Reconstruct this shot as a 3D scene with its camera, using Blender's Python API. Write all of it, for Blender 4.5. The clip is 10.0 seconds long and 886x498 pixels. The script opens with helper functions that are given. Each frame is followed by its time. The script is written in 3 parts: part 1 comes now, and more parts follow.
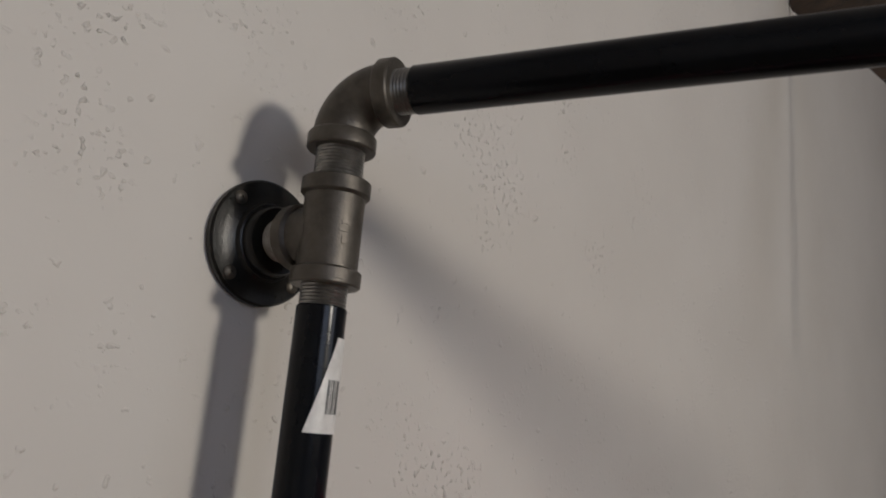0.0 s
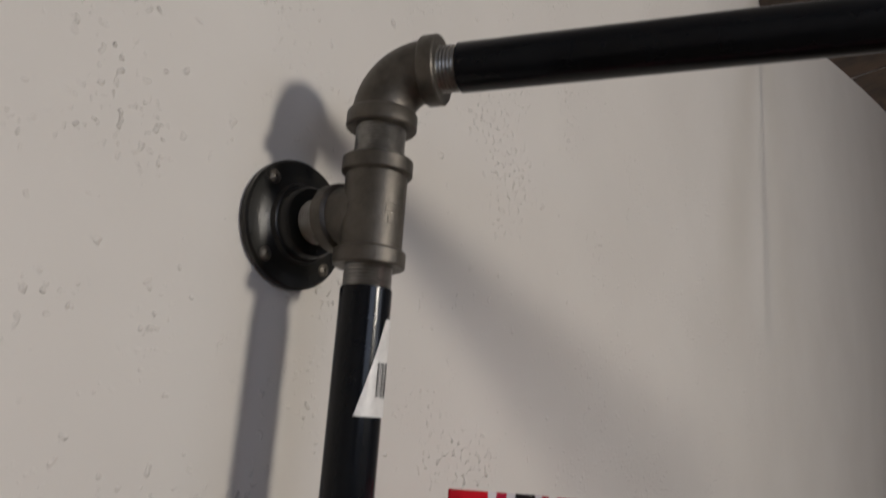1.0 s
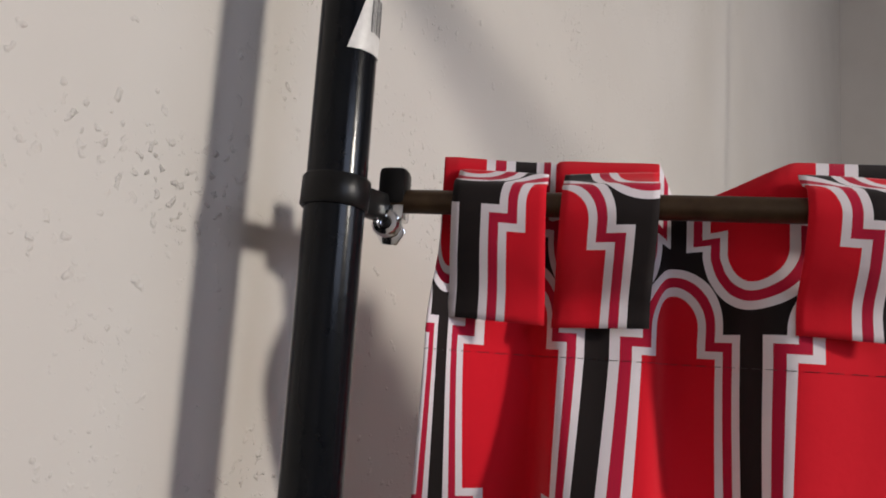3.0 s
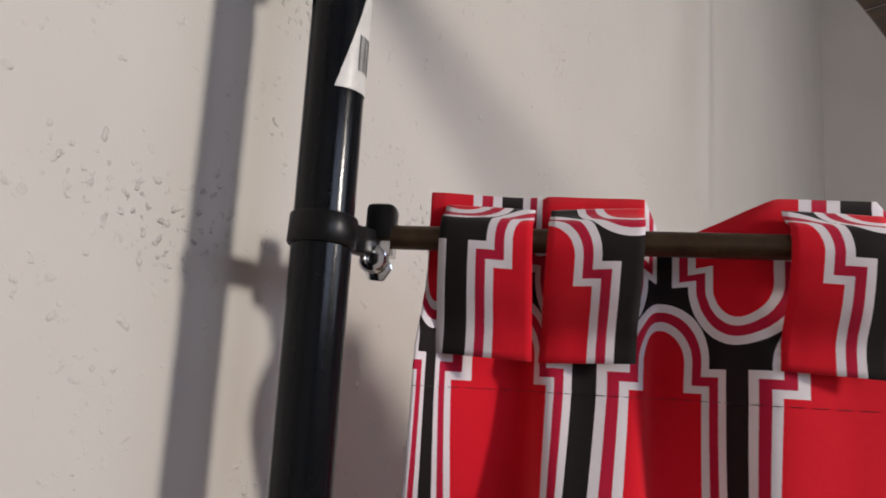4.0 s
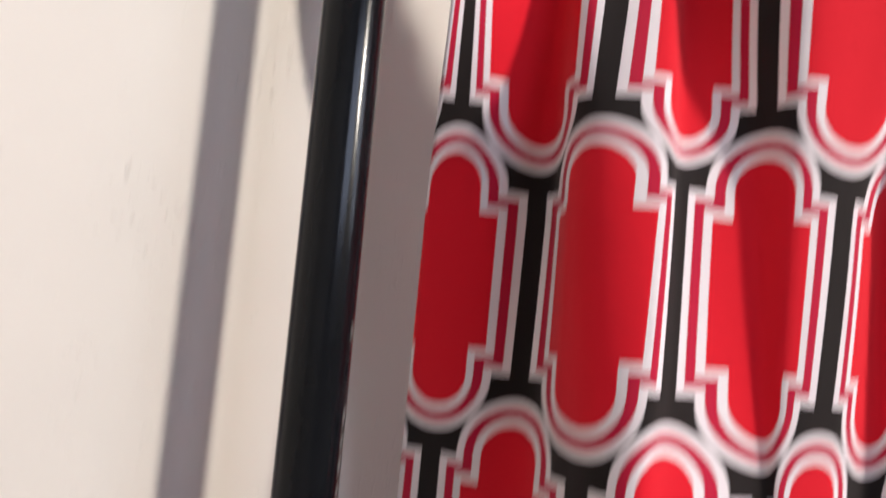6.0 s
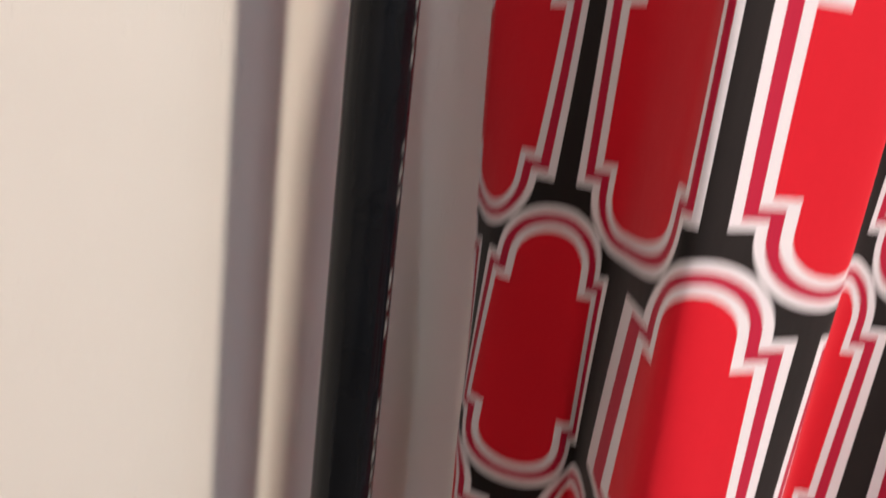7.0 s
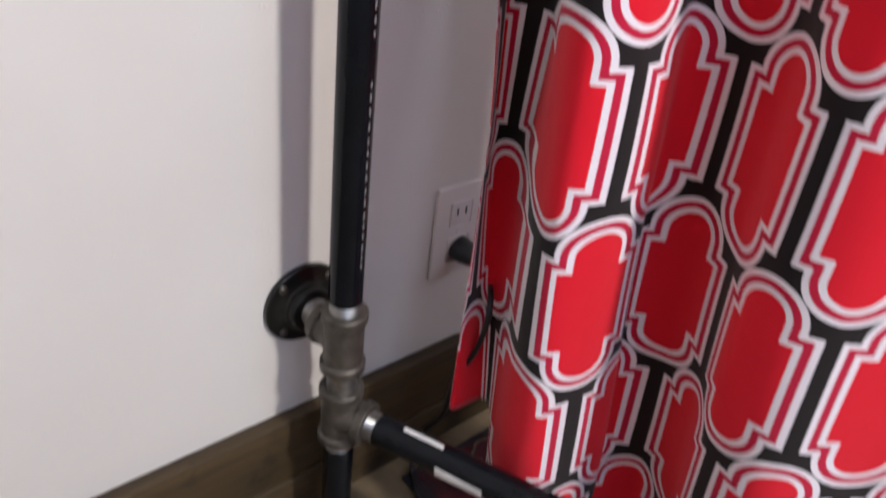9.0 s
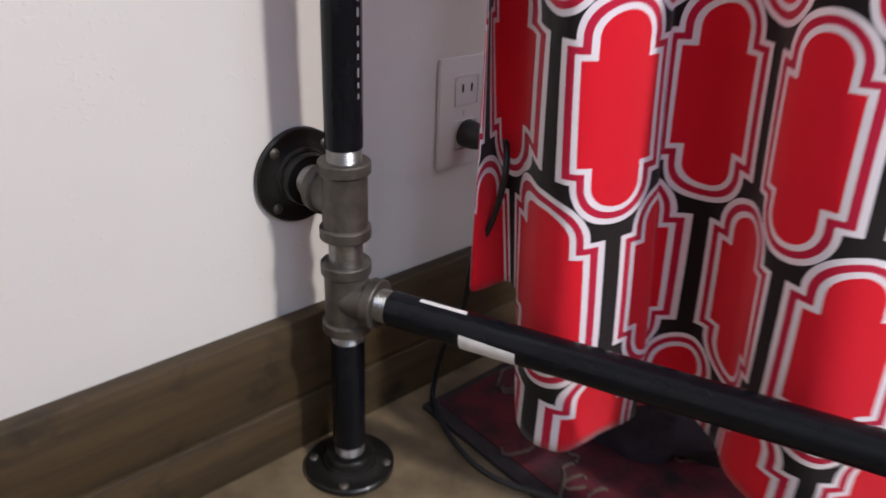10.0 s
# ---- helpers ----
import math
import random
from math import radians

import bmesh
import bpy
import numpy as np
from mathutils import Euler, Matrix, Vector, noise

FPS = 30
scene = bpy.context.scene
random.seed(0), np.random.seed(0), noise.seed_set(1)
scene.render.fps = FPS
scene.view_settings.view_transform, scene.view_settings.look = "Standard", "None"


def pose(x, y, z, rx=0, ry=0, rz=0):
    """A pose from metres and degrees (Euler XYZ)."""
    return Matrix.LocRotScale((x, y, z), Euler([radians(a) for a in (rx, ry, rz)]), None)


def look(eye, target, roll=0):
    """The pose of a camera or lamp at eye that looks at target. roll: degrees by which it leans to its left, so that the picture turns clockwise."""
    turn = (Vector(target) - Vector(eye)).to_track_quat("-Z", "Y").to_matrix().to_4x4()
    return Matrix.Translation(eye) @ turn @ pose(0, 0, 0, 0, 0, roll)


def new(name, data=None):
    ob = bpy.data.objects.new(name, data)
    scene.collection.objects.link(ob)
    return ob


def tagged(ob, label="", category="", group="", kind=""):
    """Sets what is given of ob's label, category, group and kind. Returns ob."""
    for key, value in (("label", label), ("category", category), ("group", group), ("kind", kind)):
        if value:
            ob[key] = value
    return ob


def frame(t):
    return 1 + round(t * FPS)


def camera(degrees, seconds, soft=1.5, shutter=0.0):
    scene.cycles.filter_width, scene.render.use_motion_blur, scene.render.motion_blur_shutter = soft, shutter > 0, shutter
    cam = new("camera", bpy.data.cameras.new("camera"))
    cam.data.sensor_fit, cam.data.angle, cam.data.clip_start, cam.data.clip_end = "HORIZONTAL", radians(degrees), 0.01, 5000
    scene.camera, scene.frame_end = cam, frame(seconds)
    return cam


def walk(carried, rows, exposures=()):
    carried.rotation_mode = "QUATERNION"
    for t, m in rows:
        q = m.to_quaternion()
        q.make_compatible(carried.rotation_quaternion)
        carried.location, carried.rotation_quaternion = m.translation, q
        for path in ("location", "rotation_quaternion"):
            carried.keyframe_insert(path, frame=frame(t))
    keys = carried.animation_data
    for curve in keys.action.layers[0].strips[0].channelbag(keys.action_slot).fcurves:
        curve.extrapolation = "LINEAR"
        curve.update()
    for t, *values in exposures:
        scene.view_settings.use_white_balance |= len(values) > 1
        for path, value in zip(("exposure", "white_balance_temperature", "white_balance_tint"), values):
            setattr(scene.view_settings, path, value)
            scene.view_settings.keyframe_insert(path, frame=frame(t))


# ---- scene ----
cam = camera(60.0, 10.0, soft=1.7, shutter=0.5)
PATH = [
    (0, (-0.324, -0.466, 2.106), (1.133, 0.824, 2.564), 5.0),
    (0.5, (-0.345, -0.43, 2.107), (1.157, 0.792, 2.608), 5.0),
    (1, (-0.354, -0.41, 2.091), (1.187, 0.777, 2.558), 4.1),
    (1.5, (-0.366, -0.37, 2.04), (1.251, 0.73, 2.461), 4.6),
    (2, (-0.346, -0.353, 1.99), (1.309, 0.708, 2.357), 5.0),
    (2.5, (-0.318, -0.35, 1.925), (1.34, 0.727, 2.225), 4.5),
    (3.8, (-0.311, -0.359, 1.952), (1.355, 0.711, 2.233), 3.0),
    (4, (-0.315, -0.354, 1.944), (1.355, 0.694, 2.277), 3.3),
    (4.5, (-0.3, -0.362, 1.936), (1.399, 0.64, 2.267), 3.4),
    (5, (-0.303, -0.352, 1.923), (1.427, 0.604, 2.228), 3.9),
    (5.5, (-0.313, -0.331, 1.851), (1.432, 0.601, 2.149), 4.6),
    (5.7, (-0.318, -0.329, 1.8), (1.416, 0.622, 2.101), 4.7),
    (6.8, (-0.273, -0.338, 1.437), (1.322, 0.855, 1.146), 6.1),
    (7, (-0.281, -0.336, 1.396), (1.306, 0.839, 0.9668), 6.4),
    (7.2, (-0.275, -0.337, 1.334), (1.253, 0.856, 0.7776), 7.1),
    (7.5, (-0.278, -0.365, 1.214), (1.136, 0.841, 0.4881), 8.7),
    (7.7, (-0.277, -0.429, 1.128), (1.033, 0.852, 0.3326), 9.2),
    (8, (-0.269, -0.486, 1.04), (0.913, 0.834, 0.111), 8.4),
    (8.5, (-0.29, -0.522, 0.898), (0.864, 0.771, -0.099), 7.1),
    (9, (-0.354, -0.571, 0.797), (0.828, 0.654, -0.253), 7.1),
    (9.5, (-0.401, -0.649, 0.703), (0.783, 0.572, -0.35), 6.3),
    (10, (-0.363, -0.597, 0.573), (0.859, 0.712, -0.316), 2.5),
]
walk(cam, [(t, look(eye, target, roll)) for t, eye, target, roll in PATH],
     exposures=[(0.0, -0.70, 6050, 9), (1.4, -0.30, 6050, 9), (2.5, -0.08, 6050, 10), (4.8, 0.02, 6000, 11), (5.6, 0.66, 6000, 11), (6.9, 0.70, 6450, 11), (7.6, 0.80, 6000, 11), (8.5, 1.04, 5600, 11), (10.0, 1.18, 5550, 11)])

# ---- plan, in metres: the wall is y = 0, the room lies at y < 0, x runs along the wall ----
D = 0.078                     # post axis to wall
R = 0.0167                    # pipe radius
LEAN = radians(22.0)          # the frame leaves the wall 22 degrees off square
ALONG = Vector((math.sin(LEAN), -math.cos(LEAN), 0.0))     # along bars and rod, away from the wall
ACROSS = Vector((-math.cos(LEAN), -math.sin(LEAN), 0.0))   # square to the curtain, towards the open side
TOPWAY = Vector((math.sin(radians(19.5)), -math.cos(radians(19.5)), 0.03)).normalized()   # the top bar rises a little
LOWWAY = ALONG
POST = Vector((0.0, -D, 0.0))
Z_TEE, Z_ELBOW = 2.2275, 2.3255
Z_WALL_TEE, Z_BAR_TEE = 0.307, 0.209
Z_ROD = 2.0255
ROW = 1.9015                  # height of the print's topmost full row of tiles
ROD0 = Vector((0.047, -D, 0.0))
CEIL = 4.4
X0, X1, Y0 = -2.6, 3.6, -3.6  # room's west, east and south faces

# ---- light ----
world = bpy.data.worlds.new("world")
scene.world = world
world.use_nodes = True
wn = world.node_tree
sky = wn.nodes.new("ShaderNodeTexSky")
sky.sky_type, sky.sun_disc, sky.sun_elevation, sky.sun_rotation = "NISHITA", False, radians(35), radians(150)
wn.links.new(sky.outputs[0], wn.nodes["Background"].inputs[0])
wn.nodes["Background"].inputs[1].default_value = 0.1


def area_lamp(name, eye, target, w, h, watts, colour):
    data = bpy.data.lights.new(name, "AREA")
    data.shape, data.size, data.size_y, data.energy, data.color = "RECTANGLE", w, h, watts, colour
    ob = new(name, data)
    ob.matrix_world = look(eye, target)
    return ob


KEY = Vector((0.30, -2.65, 2.66))
key = bpy.data.lights.new("pendant_bulb_light", "AREA")
key.shape, key.size, key.energy, key.color = "DISK", 0.26, 48.0, (1.0, 0.885, 0.74)
new("pendant_bulb_light", key).matrix_world = look(KEY, (0.0, 0.0, 1.2))
# bluish daylight from behind the camera, inferred from the blue shadows
area_lamp("window_daylight", (-1.0, Y0 + 0.06, 2.75), (-0.8, 0.0, 2.9), 1.5, 1.0, 20.0, (0.76, 0.81, 1.0))
# added fill lamp, no known source: brightens the north wall's right part
area_lamp("window_daylight", (1.35, Y0 + 0.06, 2.75), (1.2, 0.0, 2.9), 1.2, 1.0, 11.0, (0.82, 0.86, 1.0))

# ---- materials ----
def material(name, base, rough=0.5, metal=0.0):
    m = bpy.data.materials.new(name)
    m.use_nodes = True
    n = m.node_tree.nodes["Principled BSDF"]
    n.inputs["Base Color"].default_value = (*base, 1)
    n.inputs["Roughness"].default_value = rough
    n.inputs["Metallic"].default_value = metal
    return m


def node(m, kind, **values):
    n = m.node_tree.nodes.new(kind)
    for k, v in values.items():
        n.inputs[k].default_value = v
    return n


def wire(m, a, b):
    m.node_tree.links.new(a, b)


def shader(m):
    return m.node_tree.nodes["Principled BSDF"]


def coords(m, scale=(1, 1, 1)):
    tc = node(m, "ShaderNodeTexCoord")
    mp = node(m, "ShaderNodeMapping")
    mp.inputs["Scale"].default_value = scale
    wire(m, tc.outputs["Object"], mp.inputs["Vector"])
    return mp.outputs["Vector"]


def ramp(m, fac, stops):
    r = node(m, "ShaderNodeValToRGB")
    while len(r.color_ramp.elements) < len(stops):
        r.color_ramp.elements.new(0.5)
    for e, (p, c) in zip(r.color_ramp.elements, stops):
        e.position, e.color = p, (*c, 1)
    wire(m, fac, r.inputs["Fac"])
    return r.outputs["Color"]


def noise_tex(m, vec, scale, detail=4.0, rough=0.55):
    n = node(m, "ShaderNodeTexNoise", Scale=scale, Detail=detail, Roughness=rough)
    wire(m, vec, n.inputs["Vector"])
    return n.outputs["Fac"]


def bump(m, height, strength, distance, under=None):
    b = node(m, "ShaderNodeBump", Strength=strength, Distance=distance)
    wire(m, height, b.inputs["Height"])
    if under is not None:
        wire(m, under, b.inputs["Normal"])
    wire(m, b.outputs["Normal"], shader(m).inputs["Normal"])
    return b.outputs["Normal"]


def calc(m, op, a, b=0.0, c=0.0):
    n = node(m, "ShaderNodeMath")
    n.operation = op
    for s, v in zip(n.inputs, (a, b, c)):
        if isinstance(v, (int, float)):
            s.default_value = v
        else:
            wire(m, v, s)
    return n.outputs[0]


def mottled(name, dark, light, rough, scale, metal=0.0, relief=0.0, relief_scale=400.0, rough_spread=0.12):
    m = material(name, light, rough, metal)
    v = coords(m)
    f = noise_tex(m, v, scale, 6.0, 0.6)
    wire(m, ramp(m, f, [(0.3, dark), (0.7, light)]), shader(m).inputs["Base Color"])
    g = noise_tex(m, v, scale * 6, 3.0)
    wire(m, calc(m, "MULTIPLY_ADD", g, rough_spread * 2, rough - rough_spread), shader(m).inputs["Roughness"])
    if relief:
        bump(m, noise_tex(m, v, relief_scale, 3.0), 0.5, relief)
    return m


def plaster():
    m = material("painted_plaster", (0.62, 0.585, 0.54), 0.6)
    v = coords(m)
    wire(m, ramp(m, noise_tex(m, v, 3.0, 5.0), [(0.3, (0.60, 0.565, 0.52)), (0.7, (0.65, 0.615, 0.57))]), shader(m).inputs["Base Color"])
    # knock-down texture: clusters of small raised crumbs in patches, over a smooth skim
    crumbs = noise_tex(m, v, 170.0, 2.0, 0.5)
    raised = node(m, "ShaderNodeMapRange")
    raised.inputs["From Min"].default_value, raised.inputs["From Max"].default_value = 0.58, 0.80
    wire(m, crumbs, raised.inputs["Value"])
    patch = node(m, "ShaderNodeMapRange")
    patch.inputs["From Min"].default_value, patch.inputs["From Max"].default_value = 0.50, 0.62
    wire(m, noise_tex(m, v, 9.0, 3.0), patch.inputs["Value"])
    crumb = calc(m, "MULTIPLY", raised.outputs[0], patch.outputs[0])
    lone = node(m, "ShaderNodeMapRange")
    lone.inputs["From Min"].default_value, lone.inputs["From Max"].default_value = 0.66, 0.84
    wire(m, noise_tex(m, v, 75.0, 2.0), lone.inputs["Value"])
    # the coarse coat was thrown on the upper wall only and fades out unevenly below
    sep = node(m, "ShaderNodeSeparateXYZ")
    wire(m, v, sep.inputs[0])
    coat = node(m, "ShaderNodeMapRange")
    coat.inputs["From Min"].default_value, coat.inputs["From Max"].default_value, coat.inputs["To Min"].default_value = 1.60, 2.12, 0.22
    wire(m, calc(m, "ADD", sep.outputs[2], calc(m, "MULTIPLY", noise_tex(m, v, 2.5, 3.0), 0.4)), coat.inputs["Value"])
    h = calc(m, "MULTIPLY", calc(m, "ADD", crumb, calc(m, "MULTIPLY", lone.outputs[0], 0.8)), coat.outputs[0])
    low = bump(m, noise_tex(m, v, 22.0, 4.0), 0.16, 0.003)
    bump(m, h, 1.0, 0.0027, low)
    return m


def wood(name, dark, light, grain_axis=0, rough=0.6):
    m = material(name, light, rough)
    scale = [28.0, 28.0, 28.0]
    scale[grain_axis] = 2.0
    v = coords(m, tuple(scale))
    f = noise_tex(m, v, 1.6, 8.0, 0.65)
    colour = ramp(m, f, [(0.3, dark), (0.62, light)])
    blot = noise_tex(m, coords(m), 14.0, 4.0, 0.6)
    mix = node(m, "ShaderNodeMix")
    mix.data_type = "RGBA"
    mask = node(m, "ShaderNodeMapRange")
    mask.inputs["From Min"].default_value, mask.inputs["From Max"].default_value = 0.58, 0.72
    wire(m, blot, mask.inputs["Value"])
    wire(m, mask.outputs[0], mix.inputs["Factor"])
    wire(m, colour, mix.inputs["A"])
    mix.inputs["B"].default_value = (dark[0] * 0.45, dark[1] * 0.45, dark[2] * 0.45, 1)
    wire(m, mix.outputs["Result"], shader(m).inputs["Base Color"])
    bump(m, f, 0.6, 0.0015)
    return m


def curtain_cloth():
    """Red cotton print: tall tiles with stepped shoulders and arched ends, two white lines inside each, on near-black."""
    m = material("printed_curtain_cotton", (0.5, 0.01, 0.02), 0.9)
    m.node_tree.nodes["Principled BSDF"].inputs["Specular IOR Level"].default_value = 0.22
    shader(m).inputs["Sheen Weight"].default_value = 0.12
    uv = node(m, "ShaderNodeUVMap")
    uv.uv_map = "cloth"
    sep = node(m, "ShaderNodeSeparateXYZ")
    wire(m, uv.outputs[0], sep.inputs[0])
    C, P2, W, H = 0.100, 0.332, 0.0435, 0.057
    W2, HC, K = 0.0330, 0.0590, 0.93

    def tile(du, dv):
        def cell(v, off, size):
            s = calc(m, "SUBTRACT", v, off)
            q = calc(m, "FRACT", calc(m, "ADD", calc(m, "DIVIDE", s, size), 0.5))
            return calc(m, "ABSOLUTE", calc(m, "MULTIPLY", calc(m, "SUBTRACT", q, 0.5), size))
        x, y = cell(sep.outputs[0], du, C), cell(sep.outputs[1], dv, P2)
        box = calc(m, "MAXIMUM", calc(m, "SUBTRACT", x, W), calc(m, "SUBTRACT", y, H))
        above = calc(m, "MULTIPLY", calc(m, "MAXIMUM", calc(m, "SUBTRACT", y, HC), 0.0), K)
        arch = calc(m, "SUBTRACT", calc(m, "SQRT", calc(m, "ADD", calc(m, "MULTIPLY", x, x), calc(m, "MULTIPLY", above, above))), W2)
        return calc(m, "MINIMUM", box, arch)

    Z = ROW
    d = calc(m, "MINIMUM", tile(0.0, Z), tile(C / 2, Z + P2 / 2))
    r = node(m, "ShaderNodeValToRGB")
    r.color_ramp.interpolation = "CONSTANT"
    red, white, black = (0.64, 0.004, 0.017), (0.77, 0.71, 0.745), (0.012, 0.008, 0.008)
    stops = [(0.0, red), (0.635, white), (0.728, (0.46, 0.008, 0.040)), (0.836, white), (0.93, black)]
    while len(r.color_ramp.elements) < len(stops):
        r.color_ramp.elements.new(0.5)
    for e, (p, c) in zip(r.color_ramp.elements, stops):
        e.position, e.color = p, (*c, 1)
    wire(m, calc(m, "MULTIPLY_ADD", d, 20.0, 0.93), r.inputs["Fac"])
    wire(m, r.outputs[0], shader(m).inputs["Base Color"])
    # woven threads and slight puckers
    mp = node(m, "ShaderNodeMapping")
    mp.inputs["Scale"].default_value = (900, 900, 900)
    wire(m, uv.outputs[0], mp.inputs["Vector"])
    weave = node(m, "ShaderNodeTexChecker", Scale=1.0)
    wire(m, mp.outputs[0], weave.inputs["Vector"])
    soft = bump(m, noise_tex(m, coords(m), 45.0, 3.0), 0.25, 0.003)
    bump(m, weave.outputs["Fac"], 0.12, 0.0003, soft)
    return m


PLASTER = plaster()
PIPE = mottled("black_enamelled_pipe", (0.0035, 0.004, 0.0055), (0.006, 0.007, 0.009), 0.17, 30.0, 0.0, 0.0001, 160.0, 0.05)
IRON = mottled("grey_malleable_iron", (0.070, 0.062, 0.052), (0.135, 0.120, 0.100), 0.46, 60.0, 0.65, 0.0004, 700.0)
THREAD = mottled("bare_steel_thread", (0.20, 0.195, 0.185), (0.36, 0.35, 0.33), 0.34, 120.0, 0.9)
FLANGE = mottled("dark_iron_flange", (0.005, 0.005, 0.0045), (0.014, 0.013, 0.011), 0.32, 60.0, 0.3, 0.0004, 500.0)
BRONZE = mottled("oil_rubbed_bronze", (0.050, 0.030, 0.018), (0.095, 0.062, 0.036), 0.36, 50.0, 0.7)
CLAMP = mottled("black_painted_steel", (0.005, 0.005, 0.005), (0.010, 0.0095, 0.0095), 0.34, 60.0, 0.0)
CHROME = material("chrome", (0.75, 0.75, 0.76), 0.12, 1.0)
shader(PIPE).inputs["Specular IOR Level"].default_value = 0.20
shader(CLAMP).inputs["Specular IOR Level"].default_value = 0.22
LABEL = mottled("white_paper_label", (0.62, 0.60, 0.57), (0.80, 0.78, 0.75), 0.35, 90.0, 0.0, 0.0006, 120.0)
INK = material("label_ink", (0.05, 0.05, 0.05), 0.6)
PRINT = material("pipe_stamp_print", (0.15, 0.145, 0.14), 0.6)
CLOTH = curtain_cloth()
BOARD = wood("weathered_baseboard_wood", (0.019, 0.0115, 0.0040), (0.060, 0.037, 0.0125), 0)
DARKWOOD = wood("dark_timber", (0.020, 0.012, 0.008), (0.075, 0.045, 0.026), 1, 0.45)
FLOOR = mottled("tan_stone_floor", (0.060, 0.043, 0.024), (0.215, 0.160, 0.090), 0.55, 11.0, 0.0, 0.0012, 60.0)
RUG = mottled("dark_red_rug_pile", (0.006, 0.004, 0.006), (0.115, 0.006, 0.016), 0.95, 30.0, 0.0, 0.003, 500.0)
RUGEDGE = mottled("black_rug_border", (0.010, 0.008, 0.010), (0.03, 0.022, 0.024), 0.95, 60.0, 0.0, 0.003, 500.0)
RUGLINE = mottled("faded_rug_figure", (0.05, 0.036, 0.026), (0.15, 0.11, 0.085), 0.95, 60.0, 0.0, 0.002, 500.0)
DARKCLOTH = mottled("dark_purple_cloth", (0.010, 0.007, 0.012), (0.024, 0.016, 0.024), 0.9, 60.0, 0.0, 0.002, 300.0)
PLATE = material("white_outlet_plastic", (0.66, 0.62, 0.60), 0.32)
SLOT = material("outlet_slot_black", (0.01, 0.01, 0.01), 0.6)
RUBBER = material("black_cord_rubber", (0.010, 0.010, 0.011), 0.42)
BULB = material("lamp_bulb_glow", (1, 0.9, 0.75), 0.4)
shader(BULB).inputs["Emission Color"].default_value = (1.0, 0.85, 0.65, 1)
shader(BULB).inputs["Emission Strength"].default_value = 6.0
GLASS = material("window_glass", (1, 1, 1), 0.02)
shader(GLASS).inputs["Transmission Weight"].default_value = 1.0


# ---- building blocks ----
def smooth(me, angle=40):
    for p in me.polygons:
        p.use_smooth = True
    me.set_sharp_from_angle(angle=radians(angle))


def part(name, bm, mat, parent=None, label="", angle=40):
    me = bpy.data.meshes.new(name)
    bmesh.ops.recalc_face_normals(bm, faces=bm.faces)
    bm.to_mesh(me)
    bm.free()
    me.materials.append(mat)
    smooth(me, angle)
    ob = new(name, me)
    if parent is not None:
        ob.parent = parent
    if label:
        ob["label"] = label
    return ob


def box(x0, x1, y0, y1, z0, z1, bevel=0.0, bm=None):
    bm = bm or bmesh.new()
    made = bmesh.ops.create_cube(bm, size=1.0)["verts"]
    for v in made:
        v.co = Vector((x0 + (v.co.x + 0.5) * (x1 - x0), y0 + (v.co.y + 0.5) * (y1 - y0), z0 + (v.co.z + 0.5) * (z1 - z0)))
    if bevel:
        edges = list({e for v in made for e in v.link_edges})
        bmesh.ops.bevel(bm, geom=edges, offset=bevel, segments=2, affect="EDGES", profile=0.5)
    return bm


def lathe(profile, m=Matrix(), n=40, bm=None):
    """Turn (radius, height) pairs round z, closed at both ends, and lay the solid at m."""
    bm = bm or bmesh.new()
    rings = []
    for r, z in profile:
        rings.append([bm.verts.new(m @ Vector((r * math.cos(2 * math.pi * k / n), r * math.sin(2 * math.pi * k / n), z))) for k in range(n)])
    for a, b in zip(rings, rings[1:]):
        for k in range(n):
            bm.faces.new((a[k], a[(k + 1) % n], b[(k + 1) % n], b[k]))
    bm.faces.new(rings[0][::-1])
    bm.faces.new(rings[-1])
    return bm


def sweep(points, radius, n=16, bm=None, caps=True):
    """A round tube along points; radius is one number or one per point."""
    bm = bm or bmesh.new()
    points = [Vector(p) for p in points]
    radii = radius if isinstance(radius, (list, tuple)) else [radius] * len(points)
    rings, side = [], None
    for i, p in enumerate(points):
        way = (points[min(i + 1, len(points) - 1)] - points[max(i - 1, 0)]).normalized()
        if side is None:
            side = way.orthogonal().normalized()
        side = (side - way * side.dot(way)).normalized()
        other = way.cross(side)
        rings.append([bm.verts.new(p + radii[i] * (math.cos(2 * math.pi * k / n) * side + math.sin(2 * math.pi * k / n) * other)) for k in range(n)])
    for a, b in zip(rings, rings[1:]):
        for k in range(n):
            bm.faces.new((a[k], a[(k + 1) % n], b[(k + 1) % n], b[k]))
    if caps:
        bm.faces.new(rings[0][::-1])
        bm.faces.new(rings[-1])
    return bm


def spline(knots, steps=10):
    out, ks = [], [Vector(k) for k in knots]
    ks = [2 * ks[0] - ks[1], *ks, 2 * ks[-1] - ks[-2]]
    for a, b, c, d in zip(ks, ks[1:], ks[2:], ks[3:]):
        for i in range(steps):
            t = i / steps
            out.append(0.5 * (2 * b + (c - a) * t + (2 * a - 5 * b + 4 * c - d) * t * t + (3 * b - a - 3 * c + d) * t ** 3))
    return out + [ks[-2]]


def frame_to(origin, way):
    """Pose whose z axis points along way."""
    return Matrix.Translation(origin) @ Vector(way).to_track_quat("Z", "Y").to_matrix().to_4x4()


def empty(name, place):
    ob = new(name)
    ob.location = place
    return ob


def hang(ob, parent):
    """Makes ob, built at its world place, a part of parent."""
    bpy.context.view_layer.update()
    ob.parent = parent
    ob.matrix_parent_inverse = parent.matrix_world.inverted()
    return ob


